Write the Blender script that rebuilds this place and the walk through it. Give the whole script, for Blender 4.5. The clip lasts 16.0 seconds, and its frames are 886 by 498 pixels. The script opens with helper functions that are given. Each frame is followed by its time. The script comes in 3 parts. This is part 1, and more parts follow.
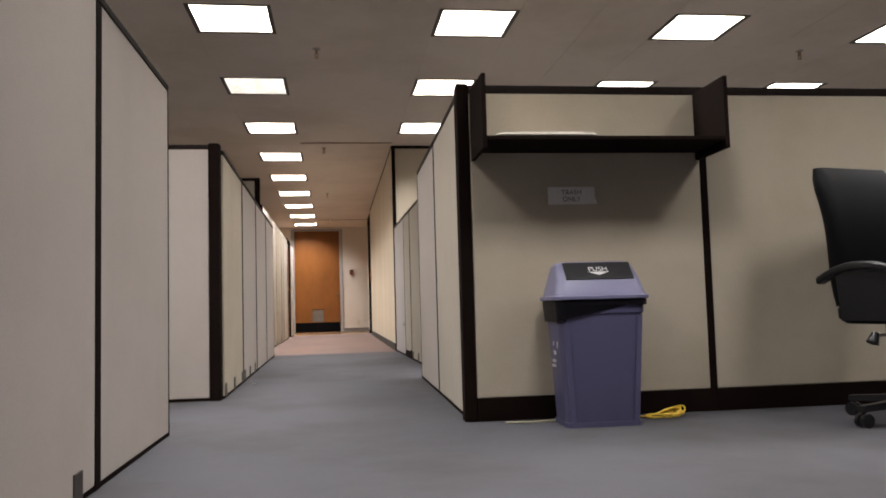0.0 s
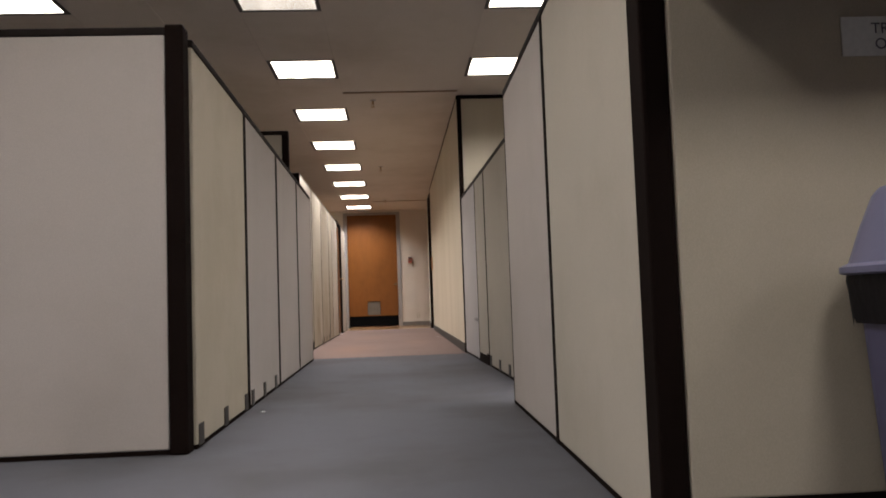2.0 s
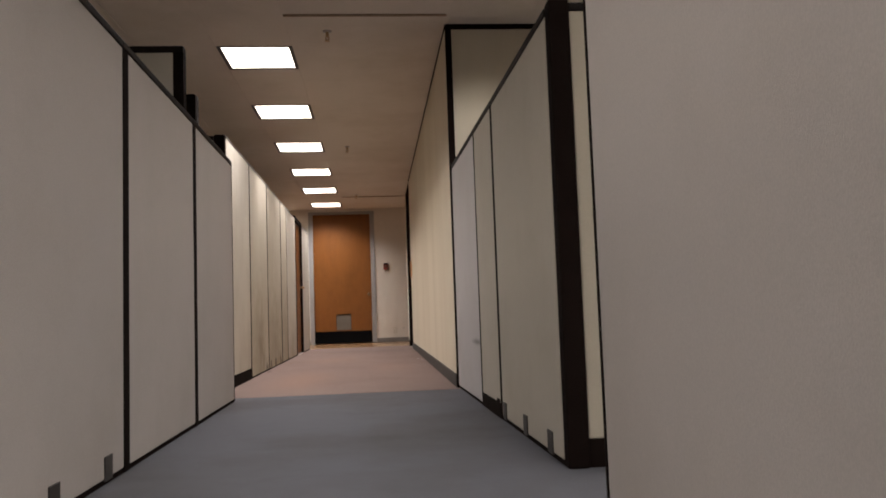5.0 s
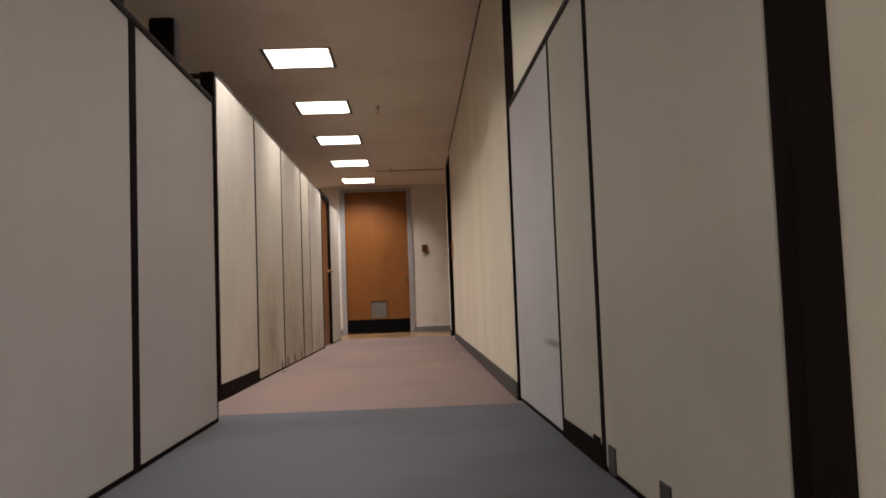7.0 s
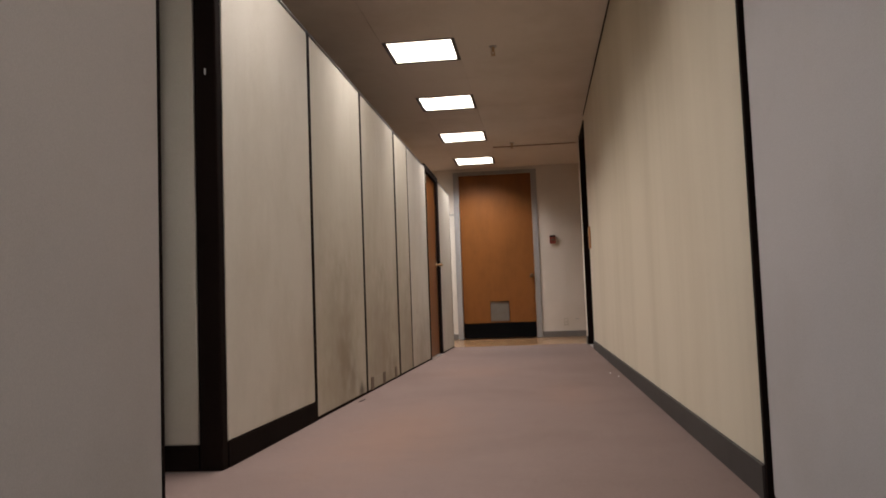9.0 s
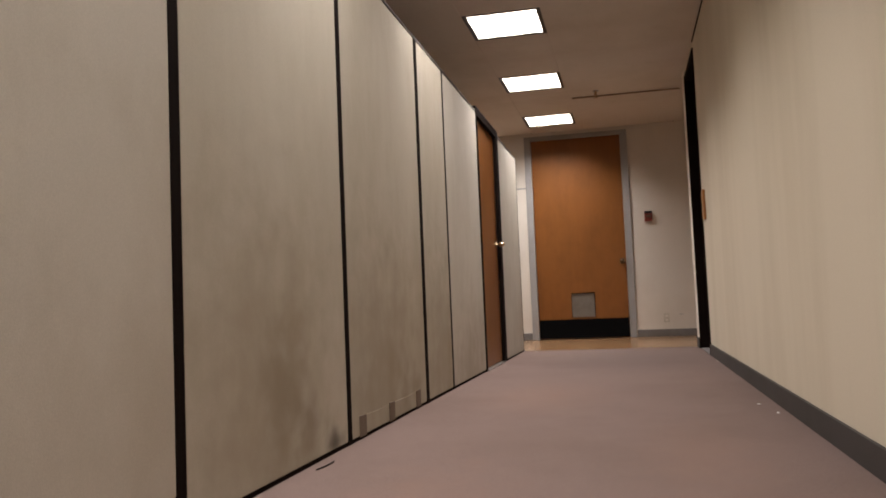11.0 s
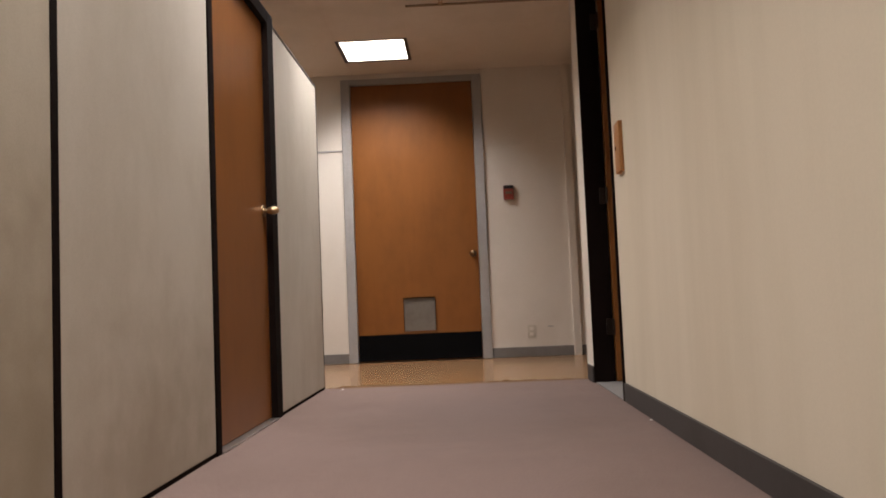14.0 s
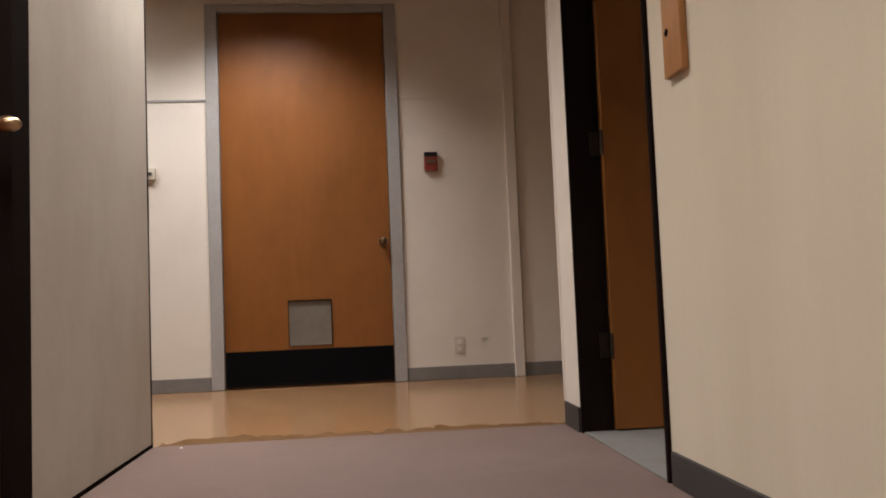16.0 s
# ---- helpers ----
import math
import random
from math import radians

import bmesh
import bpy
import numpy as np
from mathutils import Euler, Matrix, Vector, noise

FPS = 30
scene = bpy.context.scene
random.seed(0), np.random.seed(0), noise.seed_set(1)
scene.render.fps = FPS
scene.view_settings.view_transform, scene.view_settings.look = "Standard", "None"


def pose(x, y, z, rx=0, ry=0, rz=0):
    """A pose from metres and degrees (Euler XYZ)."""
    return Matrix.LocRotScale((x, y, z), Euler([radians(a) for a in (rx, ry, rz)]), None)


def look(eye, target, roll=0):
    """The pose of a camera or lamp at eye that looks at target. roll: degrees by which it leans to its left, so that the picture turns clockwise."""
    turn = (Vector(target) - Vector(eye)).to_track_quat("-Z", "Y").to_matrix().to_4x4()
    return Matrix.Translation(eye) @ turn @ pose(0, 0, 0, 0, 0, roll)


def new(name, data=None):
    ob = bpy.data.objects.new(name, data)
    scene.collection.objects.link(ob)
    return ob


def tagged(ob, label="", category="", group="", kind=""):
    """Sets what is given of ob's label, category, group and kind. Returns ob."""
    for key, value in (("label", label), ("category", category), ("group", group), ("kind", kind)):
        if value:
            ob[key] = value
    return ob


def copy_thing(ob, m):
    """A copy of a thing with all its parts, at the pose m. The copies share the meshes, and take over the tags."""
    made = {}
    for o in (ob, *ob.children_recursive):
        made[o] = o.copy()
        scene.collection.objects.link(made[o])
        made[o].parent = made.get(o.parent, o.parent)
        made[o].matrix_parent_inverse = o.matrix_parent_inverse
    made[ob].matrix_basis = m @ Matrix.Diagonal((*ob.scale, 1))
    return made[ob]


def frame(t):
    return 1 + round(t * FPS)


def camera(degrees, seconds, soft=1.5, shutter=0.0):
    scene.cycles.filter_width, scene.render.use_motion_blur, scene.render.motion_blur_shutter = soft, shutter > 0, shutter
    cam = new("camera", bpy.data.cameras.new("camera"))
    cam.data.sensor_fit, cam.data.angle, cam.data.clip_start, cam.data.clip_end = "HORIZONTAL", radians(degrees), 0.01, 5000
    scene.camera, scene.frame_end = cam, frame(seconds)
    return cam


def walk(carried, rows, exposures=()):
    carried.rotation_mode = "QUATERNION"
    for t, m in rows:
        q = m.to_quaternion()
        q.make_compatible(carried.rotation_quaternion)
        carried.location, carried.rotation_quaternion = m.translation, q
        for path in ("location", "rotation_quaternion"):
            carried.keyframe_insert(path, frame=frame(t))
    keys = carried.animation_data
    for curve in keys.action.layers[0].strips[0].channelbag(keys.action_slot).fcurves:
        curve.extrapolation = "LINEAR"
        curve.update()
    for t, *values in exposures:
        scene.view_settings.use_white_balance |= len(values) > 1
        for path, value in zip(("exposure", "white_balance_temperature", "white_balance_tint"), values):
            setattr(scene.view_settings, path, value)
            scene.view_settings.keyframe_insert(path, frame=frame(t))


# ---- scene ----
cam = camera(57.4, 16.0, soft=1.8)
PATH = [
    (0, (0.029, 0.383, 0.546), (0.293, 2.36, 0.69), -1.6),
    (0.5, (0.045, 0.867, 0.541), (0.26, 2.85, 0.686), -1.7),
    (1, (0.06, 1.421, 0.537), (0.211, 3.411, 0.674), -1.9),
    (1.5, (0.08, 1.994, 0.543), (0.254, 3.982, 0.681), -2.0),
    (2, (0.094, 2.553, 0.539), (0.212, 4.545, 0.667), -2.0),
    (2.5, (0.087, 3.06, 0.54), (0.173, 5.053, 0.672), -1.9),
    (3, (0.103, 3.549, 0.535), (0.231, 5.541, 0.664), -1.9),
    (3.5, (0.143, 3.993, 0.534), (0.324, 5.979, 0.681), -1.9),
    (6, (0.232, 5.708, 0.553), (0.389, 7.696, 0.712), -2.0),
    (6.5, (0.24, 6.094, 0.561), (0.377, 8.083, 0.711), -2.0),
    (7, (0.253, 6.527, 0.555), (0.323, 8.522, 0.681), -2.1),
    (7.5, (0.248, 7.0, 0.557), (0.274, 8.995, 0.692), -2.1),
    (8, (0.236, 7.505, 0.553), (0.13, 9.497, 0.693), -2.1),
    (8.5, (0.225, 8.053, 0.558), (0.077, 10.042, 0.703), -2.1),
    (9, (0.207, 8.629, 0.556), (-0.027, 10.61, 0.694), -2.1),
    (11.5, (0.13, 11.329, 0.516), (-0.318, 13.274, 0.649), -2.4),
    (12, (0.124, 11.797, 0.503), (-0.275, 13.752, 0.633), -2.3),
    (12.5, (0.12, 12.315, 0.517), (-0.094, 14.3, 0.642), -2.5),
    (13, (0.085, 12.888, 0.521), (-0.118, 14.873, 0.649), -2.5),
    (13.5, (0.064, 13.386, 0.532), (-0.07, 15.377, 0.657), -2.7),
    (14, (0.022, 13.869, 0.54), (-0.036, 15.864, 0.668), -2.4),
    (14.5, (-0.005, 14.357, 0.547), (0.03, 16.352, 0.679), -2.2),
    (15, (-0.033, 14.84, 0.542), (0.048, 16.834, 0.666), -2.0),
    (15.5, (-0.054, 15.309, 0.539), (0.04, 17.302, 0.673), -2.3),
    (16, (-0.071, 15.727, 0.548), (0.13, 17.713, 0.673), -2.3),
]
walk(cam, [(t, look(eye, target, roll)) for t, eye, target, roll in PATH],
     exposures=[(0, 0.52), (1.0, 0.33), (2.0, 0.05), (3.5, -0.01), (6, -0.06), (8, -0.19), (9, -0.25), (11.5, -0.09), (12.5, -0.03), (14.5, -0.05), (15.3, -0.09), (16, -0.06)])

# ---- light ----
world = bpy.data.worlds.new("world")
scene.world = world
world.use_nodes = True
world.node_tree.nodes["Background"].inputs[0].default_value = (0.5, 0.55, 0.6, 1)
world.node_tree.nodes["Background"].inputs[1].default_value = 0.02
OFFICE_WATTS, CORRIDOR_WATTS, WEAK_WATTS = 15.0, 25.0, 5.0
LENS_GLOW, WEAK_GLOW, OFFICE_SPREAD, CORRIDOR_SPREAD, HALL_SPREAD = 5.0, 0.66, 130, 122, 124
OFFICE_COLOUR, CORRIDOR_COLOUR = (0.985, 0.955, 0.96), (1.0, 0.935, 0.925)


# ---- materials ----
def material(name, colour, rough=0.8, second=None, grain=300.0, bump=0.1, stain=3.0, stain_amount=0.25, metal=0.0,
             stretch=(1, 1, 1), grain_mix=0.35, specular=0.5, random_tint=0.0, stain_stretch=(1, 1, 1), spots=()):
    m = bpy.data.materials.new(name)
    m.use_nodes = True
    n, l = m.node_tree.nodes, m.node_tree.links
    b = n["Principled BSDF"]
    b.inputs["Roughness"].default_value = rough
    b.inputs["Metallic"].default_value = metal
    b.inputs["Specular IOR Level"].default_value = specular
    tc = n.new("ShaderNodeTexCoord")
    mp = n.new("ShaderNodeMapping")
    mp.inputs["Scale"].default_value = stretch
    l.new(tc.outputs["Object"], mp.inputs["Vector"])
    fine = n.new("ShaderNodeTexNoise")
    fine.inputs["Scale"].default_value = grain
    fine.inputs["Detail"].default_value = 4
    l.new(mp.outputs[0], fine.inputs["Vector"])
    coarse = n.new("ShaderNodeTexNoise")
    coarse.inputs["Scale"].default_value = stain
    coarse.inputs["Detail"].default_value = 5
    coarse.inputs["Roughness"].default_value = 0.65
    mp2 = n.new("ShaderNodeMapping")
    mp2.inputs["Scale"].default_value = stain_stretch
    l.new(tc.outputs["Object"], mp2.inputs["Vector"])
    l.new(mp2.outputs[0], coarse.inputs["Vector"])
    second = second or tuple(c * 0.72 for c in colour)
    mix1 = n.new("ShaderNodeMix")
    mix1.data_type = "RGBA"
    mix1.inputs[6].default_value = (*colour, 1)
    mix1.inputs[7].default_value = (*second, 1)
    r1 = n.new("ShaderNodeMapRange")
    r1.inputs["From Min"].default_value, r1.inputs["From Max"].default_value = 0.3, 0.7
    r1.inputs["To Max"].default_value = grain_mix
    l.new(fine.outputs["Fac"], r1.inputs["Value"])
    l.new(r1.outputs[0], mix1.inputs[0])
    mix2 = n.new("ShaderNodeMix")
    mix2.data_type = "RGBA"
    mix2.blend_type = "MULTIPLY"
    dirt = tuple(1 - stain_amount * k for k in (0.8, 0.9, 1.1))
    mix2.inputs[7].default_value = (*dirt, 1)
    r2 = n.new("ShaderNodeMapRange")
    r2.inputs["From Min"].default_value, r2.inputs["From Max"].default_value = 0.45, 0.7
    l.new(coarse.outputs["Fac"], r2.inputs["Value"])
    l.new(r2.outputs[0], mix2.inputs[0])
    l.new(mix1.outputs[2], mix2.inputs[6])
    out = mix2.outputs[2]
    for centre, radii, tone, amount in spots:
        # a soft-edged, ragged patch of its own place, shape and tone
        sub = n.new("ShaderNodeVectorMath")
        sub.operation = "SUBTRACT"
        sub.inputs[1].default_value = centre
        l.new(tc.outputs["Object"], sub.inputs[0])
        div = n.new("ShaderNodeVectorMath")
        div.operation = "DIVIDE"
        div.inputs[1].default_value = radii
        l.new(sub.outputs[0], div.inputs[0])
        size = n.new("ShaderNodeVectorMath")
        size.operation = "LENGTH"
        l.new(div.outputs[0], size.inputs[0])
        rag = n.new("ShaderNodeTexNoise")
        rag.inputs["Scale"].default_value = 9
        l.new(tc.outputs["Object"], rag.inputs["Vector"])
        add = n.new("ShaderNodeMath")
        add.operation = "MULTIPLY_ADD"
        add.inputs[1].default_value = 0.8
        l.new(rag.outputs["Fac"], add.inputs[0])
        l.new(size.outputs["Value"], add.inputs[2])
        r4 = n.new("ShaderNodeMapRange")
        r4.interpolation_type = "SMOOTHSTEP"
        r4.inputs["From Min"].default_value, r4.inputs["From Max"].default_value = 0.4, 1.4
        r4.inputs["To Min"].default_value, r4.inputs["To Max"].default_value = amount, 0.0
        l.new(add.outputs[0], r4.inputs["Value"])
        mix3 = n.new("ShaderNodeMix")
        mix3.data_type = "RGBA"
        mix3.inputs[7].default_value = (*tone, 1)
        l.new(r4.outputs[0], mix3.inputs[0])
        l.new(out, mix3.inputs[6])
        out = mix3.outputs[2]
    if random_tint:
        info = n.new("ShaderNodeObjectInfo")
        hsv = n.new("ShaderNodeHueSaturation")
        r3 = n.new("ShaderNodeMapRange")
        r3.inputs["To Min"].default_value, r3.inputs["To Max"].default_value = 1 - random_tint, 1 + random_tint
        l.new(info.outputs["Random"], r3.inputs["Value"])
        l.new(r3.outputs[0], hsv.inputs["Value"])
        l.new(out, hsv.inputs["Color"])
        out = hsv.outputs[0]
    l.new(out, b.inputs["Base Color"])
    if bump:
        bp = n.new("ShaderNodeBump")
        bp.inputs["Strength"].default_value = bump
        bp.inputs["Distance"].default_value = 0.002
        l.new(fine.outputs["Fac"], bp.inputs["Height"])
        l.new(bp.outputs[0], b.inputs["Normal"])
    return m


FABRIC = material("cream_fabric", (0.485, 0.437, 0.36), 0.95, grain=420, bump=0.25, stain=1.6, stain_amount=0.1, stretch=(1, 1, 0.6), random_tint=0.03)
FABRIC_YELLOW = material("yellowed_cream_fabric", (0.485, 0.426, 0.33), 0.95, grain=420, bump=0.25, stain=1.3, stain_amount=0.16, stretch=(1, 1, 0.6), random_tint=0.03)
FABRIC_GREY = material("grey_fabric", (0.47, 0.42, 0.38), 0.95, grain=420, bump=0.25, stain=1.6, stain_amount=0.08, stretch=(1, 1, 0.6), random_tint=0.03)
FABRIC_PALE = material("pale_grey_laminate", (0.52, 0.49, 0.48), 0.7, grain=260, bump=0.1, stain=1.8, stain_amount=0.1,
                       spots=[((0.14, 0.03, 0.36), (0.36, 0.2, 0.026), (0.12, 0.10, 0.09), 0.7)])
# low spots: brown dirt, deepened to carry the light's falloff towards the floor
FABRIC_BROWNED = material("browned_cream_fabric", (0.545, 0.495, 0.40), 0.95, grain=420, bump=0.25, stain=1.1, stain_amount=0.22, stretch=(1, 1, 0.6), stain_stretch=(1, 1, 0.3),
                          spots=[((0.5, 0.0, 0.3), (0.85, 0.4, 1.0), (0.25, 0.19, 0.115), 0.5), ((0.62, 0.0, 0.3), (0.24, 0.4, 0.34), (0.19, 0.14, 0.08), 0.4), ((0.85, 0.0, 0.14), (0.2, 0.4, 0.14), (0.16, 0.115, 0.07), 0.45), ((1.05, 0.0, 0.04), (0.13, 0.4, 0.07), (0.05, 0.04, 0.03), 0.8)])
FABRIC_WORN = material("stained_cream_fabric", (0.60, 0.55, 0.465), 0.95, grain=420, bump=0.25, stain=1.5, stain_amount=0.2, stain_stretch=(1, 1, 0.6), stretch=(1, 1, 0.6), random_tint=0.03)
FABRIC_SOILED_SHADED = material("soiled_shaded_cream_fabric", (0.525, 0.47, 0.375), 0.95, grain=420, bump=0.25, stain=1.3, stain_amount=0.24, stain_stretch=(1, 1, 0.4), stretch=(1, 1, 0.6),
                         spots=[((0.45, 0.0, 0.25), (0.95, 0.4, 0.95), (0.22, 0.165, 0.10), 0.5), ((0.95, 0.0, 0.12), (0.3, 0.4, 0.2), (0.2, 0.15, 0.09), 0.45)])
# wide low spot paints the panel's weaker light near the floor
FABRIC_SHADED_FOOT = material("cream_fabric_shaded_foot", (0.60, 0.55, 0.47), 0.95, grain=420, bump=0.25, stain=1.5, stain_amount=0.2, stain_stretch=(1, 1, 0.6), stretch=(1, 1, 0.6),
                         spots=[((0.55, 0.0, 0.05), (1.0, 0.4, 0.7), (0.27, 0.21, 0.14), 0.5)])
TRIM = material("dark_brown_trim", (0.0115, 0.0068, 0.0054), 0.85, specular=0.05, grain=120, bump=0.05, stain=4, stain_amount=0.3)
OUTLET_TAN = material("dusty_tan_outlet_cover", (0.165, 0.115, 0.08), 0.7, grain=150, bump=0.05)
OUTLET_GREY = material("dark_outlet_cover", (0.05, 0.042, 0.037), 0.6, grain=150, bump=0.05)
WALL_CREAM = material("cream_wall_covering", (0.63, 0.557, 0.43), 0.8, grain=120, bump=0.03, grain_mix=0.12, stain=1.3, stain_amount=0.15, stain_stretch=(1, 1, 0.15))
WALL_WHITE = material("off_white_paint", (0.70, 0.645, 0.57), 0.6, grain=90, bump=0.03, grain_mix=0.12, stain=1.2, stain_amount=0.1)
CEILING = material("ceiling_tile", (0.70, 0.63, 0.55), 0.95, grain=160, bump=0.3, stain=0.8, stain_amount=0.18)
CARPET_BLUE = material("blue_grey_carpet", (0.098, 0.095, 0.107), 0.98, second=(0.054, 0.054, 0.063), grain=260, bump=0.8, stain=0.9, stain_amount=0.4, grain_mix=0.8)
# three warm orange patches, and a wide darker one around y 17.7
CARPET_RED = material("faded_rose_carpet", (0.185, 0.128, 0.108), 0.98, second=(0.107, 0.070, 0.060), grain=260, bump=0.8, stain=0.9, stain_amount=0.2, grain_mix=0.8,
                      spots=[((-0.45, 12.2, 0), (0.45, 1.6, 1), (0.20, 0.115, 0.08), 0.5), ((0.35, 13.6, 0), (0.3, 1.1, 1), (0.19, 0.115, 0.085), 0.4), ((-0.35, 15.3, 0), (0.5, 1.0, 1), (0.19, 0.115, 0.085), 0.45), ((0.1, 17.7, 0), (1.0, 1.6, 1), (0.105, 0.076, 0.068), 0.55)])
VINYL = material("tan_vinyl", (0.345, 0.20, 0.10), 0.2, second=(0.20, 0.108, 0.047), grain=6, bump=0, stain=11, stain_amount=0.42, grain_mix=0.55)
WOOD = material("orange_brown_veneer", (0.225, 0.082, 0.017), 0.4, specular=0.4, second=(0.185, 0.064, 0.012), grain=22, bump=0.015, stain=2.6, stain_amount=0.24, stretch=(1, 1, 0.12), grain_mix=0.3, stain_stretch=(1, 1, 0.6))
WOOD_PALE = material("pale_orange_veneer", (0.42, 0.19, 0.06), 0.4, grain=30, bump=0.03, stretch=(1, 1, 0.08), grain_mix=0.6)
BLACK = material("black_rubber", (0.005, 0.005, 0.0055), 0.85, specular=0.04, grain=80, bump=0.05)
GREY_FRAME = material("grey_door_paint", (0.36, 0.35, 0.34), 0.5, grain=60, bump=0.05, stain_amount=0.15)
BASE_GREY = material("grey_vinyl_base", (0.20, 0.19, 0.18), 0.6, grain=60, bump=0.05)
BASE_DARK = material("dark_vinyl_base", (0.046, 0.038, 0.034), 0.75, grain=60, bump=0.05)
BRASS = material("aged_brass", (0.55, 0.40, 0.24), 0.3, metal=1.0, grain=90, bump=0.02)
HINGE = material("dark_bronze", (0.06, 0.045, 0.035), 0.4, metal=0.8, grain=90, bump=0.02)
CAP_SATIN = material("satin_grey_cap", (0.05, 0.046, 0.042), 0.3, grain=120, bump=0.04, stain=4, stain_amount=0.3)
JOINT_STRIP = material("browned_ceiling_joint", (0.34, 0.25, 0.17), 0.9, grain=80, bump=0.1, stain=3, stain_amount=0.4)
TRIM_CAP = material("dark_brown_cap", (0.016, 0.0105, 0.0085), 0.6, specular=0.1, grain=120, bump=0.04, stain=4, stain_amount=0.3)
STEEL = material("worn_steel", (0.45, 0.43, 0.41), 0.35, metal=1.0, grain=90, bump=0.02)
PLASTIC_BLUE = material("slate_blue_plastic", (0.092, 0.087, 0.165), 0.45, grain=200, bump=0.06, stain=4, stain_amount=0.12, grain_mix=0.2)
PLASTIC_LID = material("pale_slate_plastic", (0.175, 0.172, 0.275), 0.38, grain=200, bump=0.05, stain=4, stain_amount=0.1, grain_mix=0.2)
BAG = material("black_bin_liner", (0.006, 0.005, 0.008), 0.5, specular=0.15, grain=40, bump=0.6)
WHITE_PRINT = material("white_print", (0.7, 0.7, 0.7), 0.6, grain=80, bump=0)
PAPER = material("white_paper", (0.72, 0.71, 0.68), 0.8, grain=80, bump=0.02, stain_amount=0.05)
INK = material("grey_ink", (0.10, 0.09, 0.11), 0.8, grain=80, bump=0)
LEATHER = material("black_leather", (0.006, 0.006, 0.007), 0.6, specular=0.12, grain=130, bump=0.35)
PLASTIC_BLACK = material("black_plastic", (0.014, 0.014, 0.015), 0.35, grain=120, bump=0.05)
CABLE_YELLOW = material("yellow_cable", (0.75, 0.50, 0.04), 0.45, grain=60, bump=0)
CABLE_WHITE = material("off_white_cable", (0.62, 0.58, 0.40), 0.5, grain=60, bump=0)
BRONZE = material("tarnished_brass", (0.22, 0.15, 0.09), 0.35, metal=1.0, grain=90, bump=0.02)
RED_PAINT = material("red_enamel", (0.27, 0.045, 0.03), 0.35, grain=60, bump=0)
IVORY = material("ivory_plastic", (0.60, 0.55, 0.46), 0.4, grain=60, bump=0)
VENT_GREY = material("grey_vent_metal", (0.165, 0.145, 0.12), 0.5, grain=60, bump=0.03, stain=6, stain_amount=0.25)
LIGHT_FRAME = material("dark_light_frame", (0.05, 0.045, 0.04), 0.5, grain=60, bump=0)



def lens_material(name, glow, patchy):
    m = bpy.data.materials.new(name)
    m.use_nodes = True
    n, l = m.node_tree.nodes, m.node_tree.links
    b = n["Principled BSDF"]
    b.inputs["Base Color"].default_value = (0.85, 0.85, 0.85, 1)
    b.inputs["Emission Color"].default_value = (1.0, 1.0, 1.0, 1) if patchy else (1.0, 0.97, 0.92, 1)
    b.inputs["Emission Strength"].default_value = glow
    if patchy:
        tc, v, r = n.new("ShaderNodeTexCoord"), n.new("ShaderNodeTexVoronoi"), n.new("ShaderNodeMapRange")
        v.distance = "CHEBYCHEV"
        v.inputs["Scale"].default_value = 9
        v.inputs["Randomness"].default_value = 0.6
        r.inputs["To Min"].default_value, r.inputs["To Max"].default_value = glow * 0.7, glow * 1.25
        l.new(tc.outputs["Object"], v.inputs["Vector"])
        l.new(v.outputs["Color"], r.inputs["Value"])
        l.new(r.outputs[0], b.inputs["Emission Strength"])
    return m


LENS = lens_material("glowing_lens", LENS_GLOW, False)
LENS_WEAK = lens_material("weak_patchy_lens", WEAK_GLOW, True)


# ---- mesh helpers ----
def box(bm, x0, x1, y0, y1, z0, z1, bevel=0.0):
    made = bmesh.ops.create_cube(bm, size=1.0)["verts"]
    for v in made:
        v.co = Vector((x0 if v.co.x < 0 else x1, y0 if v.co.y < 0 else y1, z0 if v.co.z < 0 else z1))
    if bevel:
        edges = list({e for v in made for e in v.link_edges})
        bmesh.ops.bevel(bm, geom=edges, offset=bevel, segments=2, profile=0.6, affect="EDGES")
    return bm


def slab(x0, x1, y0, y1, z0, z1, bevel=0.0):
    return box(bmesh.new(), x0, x1, y0, y1, z0, z1, bevel)


def rod(bm, a, b, r0, r1=None, sides=12):
    a, b = Vector(a), Vector(b)
    m = Matrix.Translation((a + b) / 2) @ (b - a).to_track_quat("Z", "Y").to_matrix().to_4x4()
    bmesh.ops.create_cone(bm, cap_ends=True, segments=sides, radius1=r0, radius2=r0 if r1 is None else r1, depth=(b - a).length, matrix=m)
    return bm


def loft(bm, rings, close=True):
    """Skins rings of equally many points."""
    rows = [[bm.verts.new(p) for p in ring] for ring in rings]
    k = len(rows[0])
    for lo, hi in zip(rows, rows[1:]):
        for i in range(k):
            bm.faces.new((lo[i], lo[(i + 1) % k], hi[(i + 1) % k], hi[i]))
    if close:
        bm.faces.new(rows[0][::-1])
        bm.faces.new(rows[-1])
    return bm


def rounded(w, d, r, z, cx=0.0, cy=0.0, steps=4):
    ring = []
    for sx, sy, a0 in ((1, 1, 0), (-1, 1, 90), (-1, -1, 180), (1, -1, 270)):
        for i in range(steps + 1):
            a = radians(a0 + 90 * i / steps)
            ring.append((cx + sx * (w / 2 - r) + r * math.cos(a), cy + sy * (d / 2 - r) + r * math.sin(a), z))
    return ring


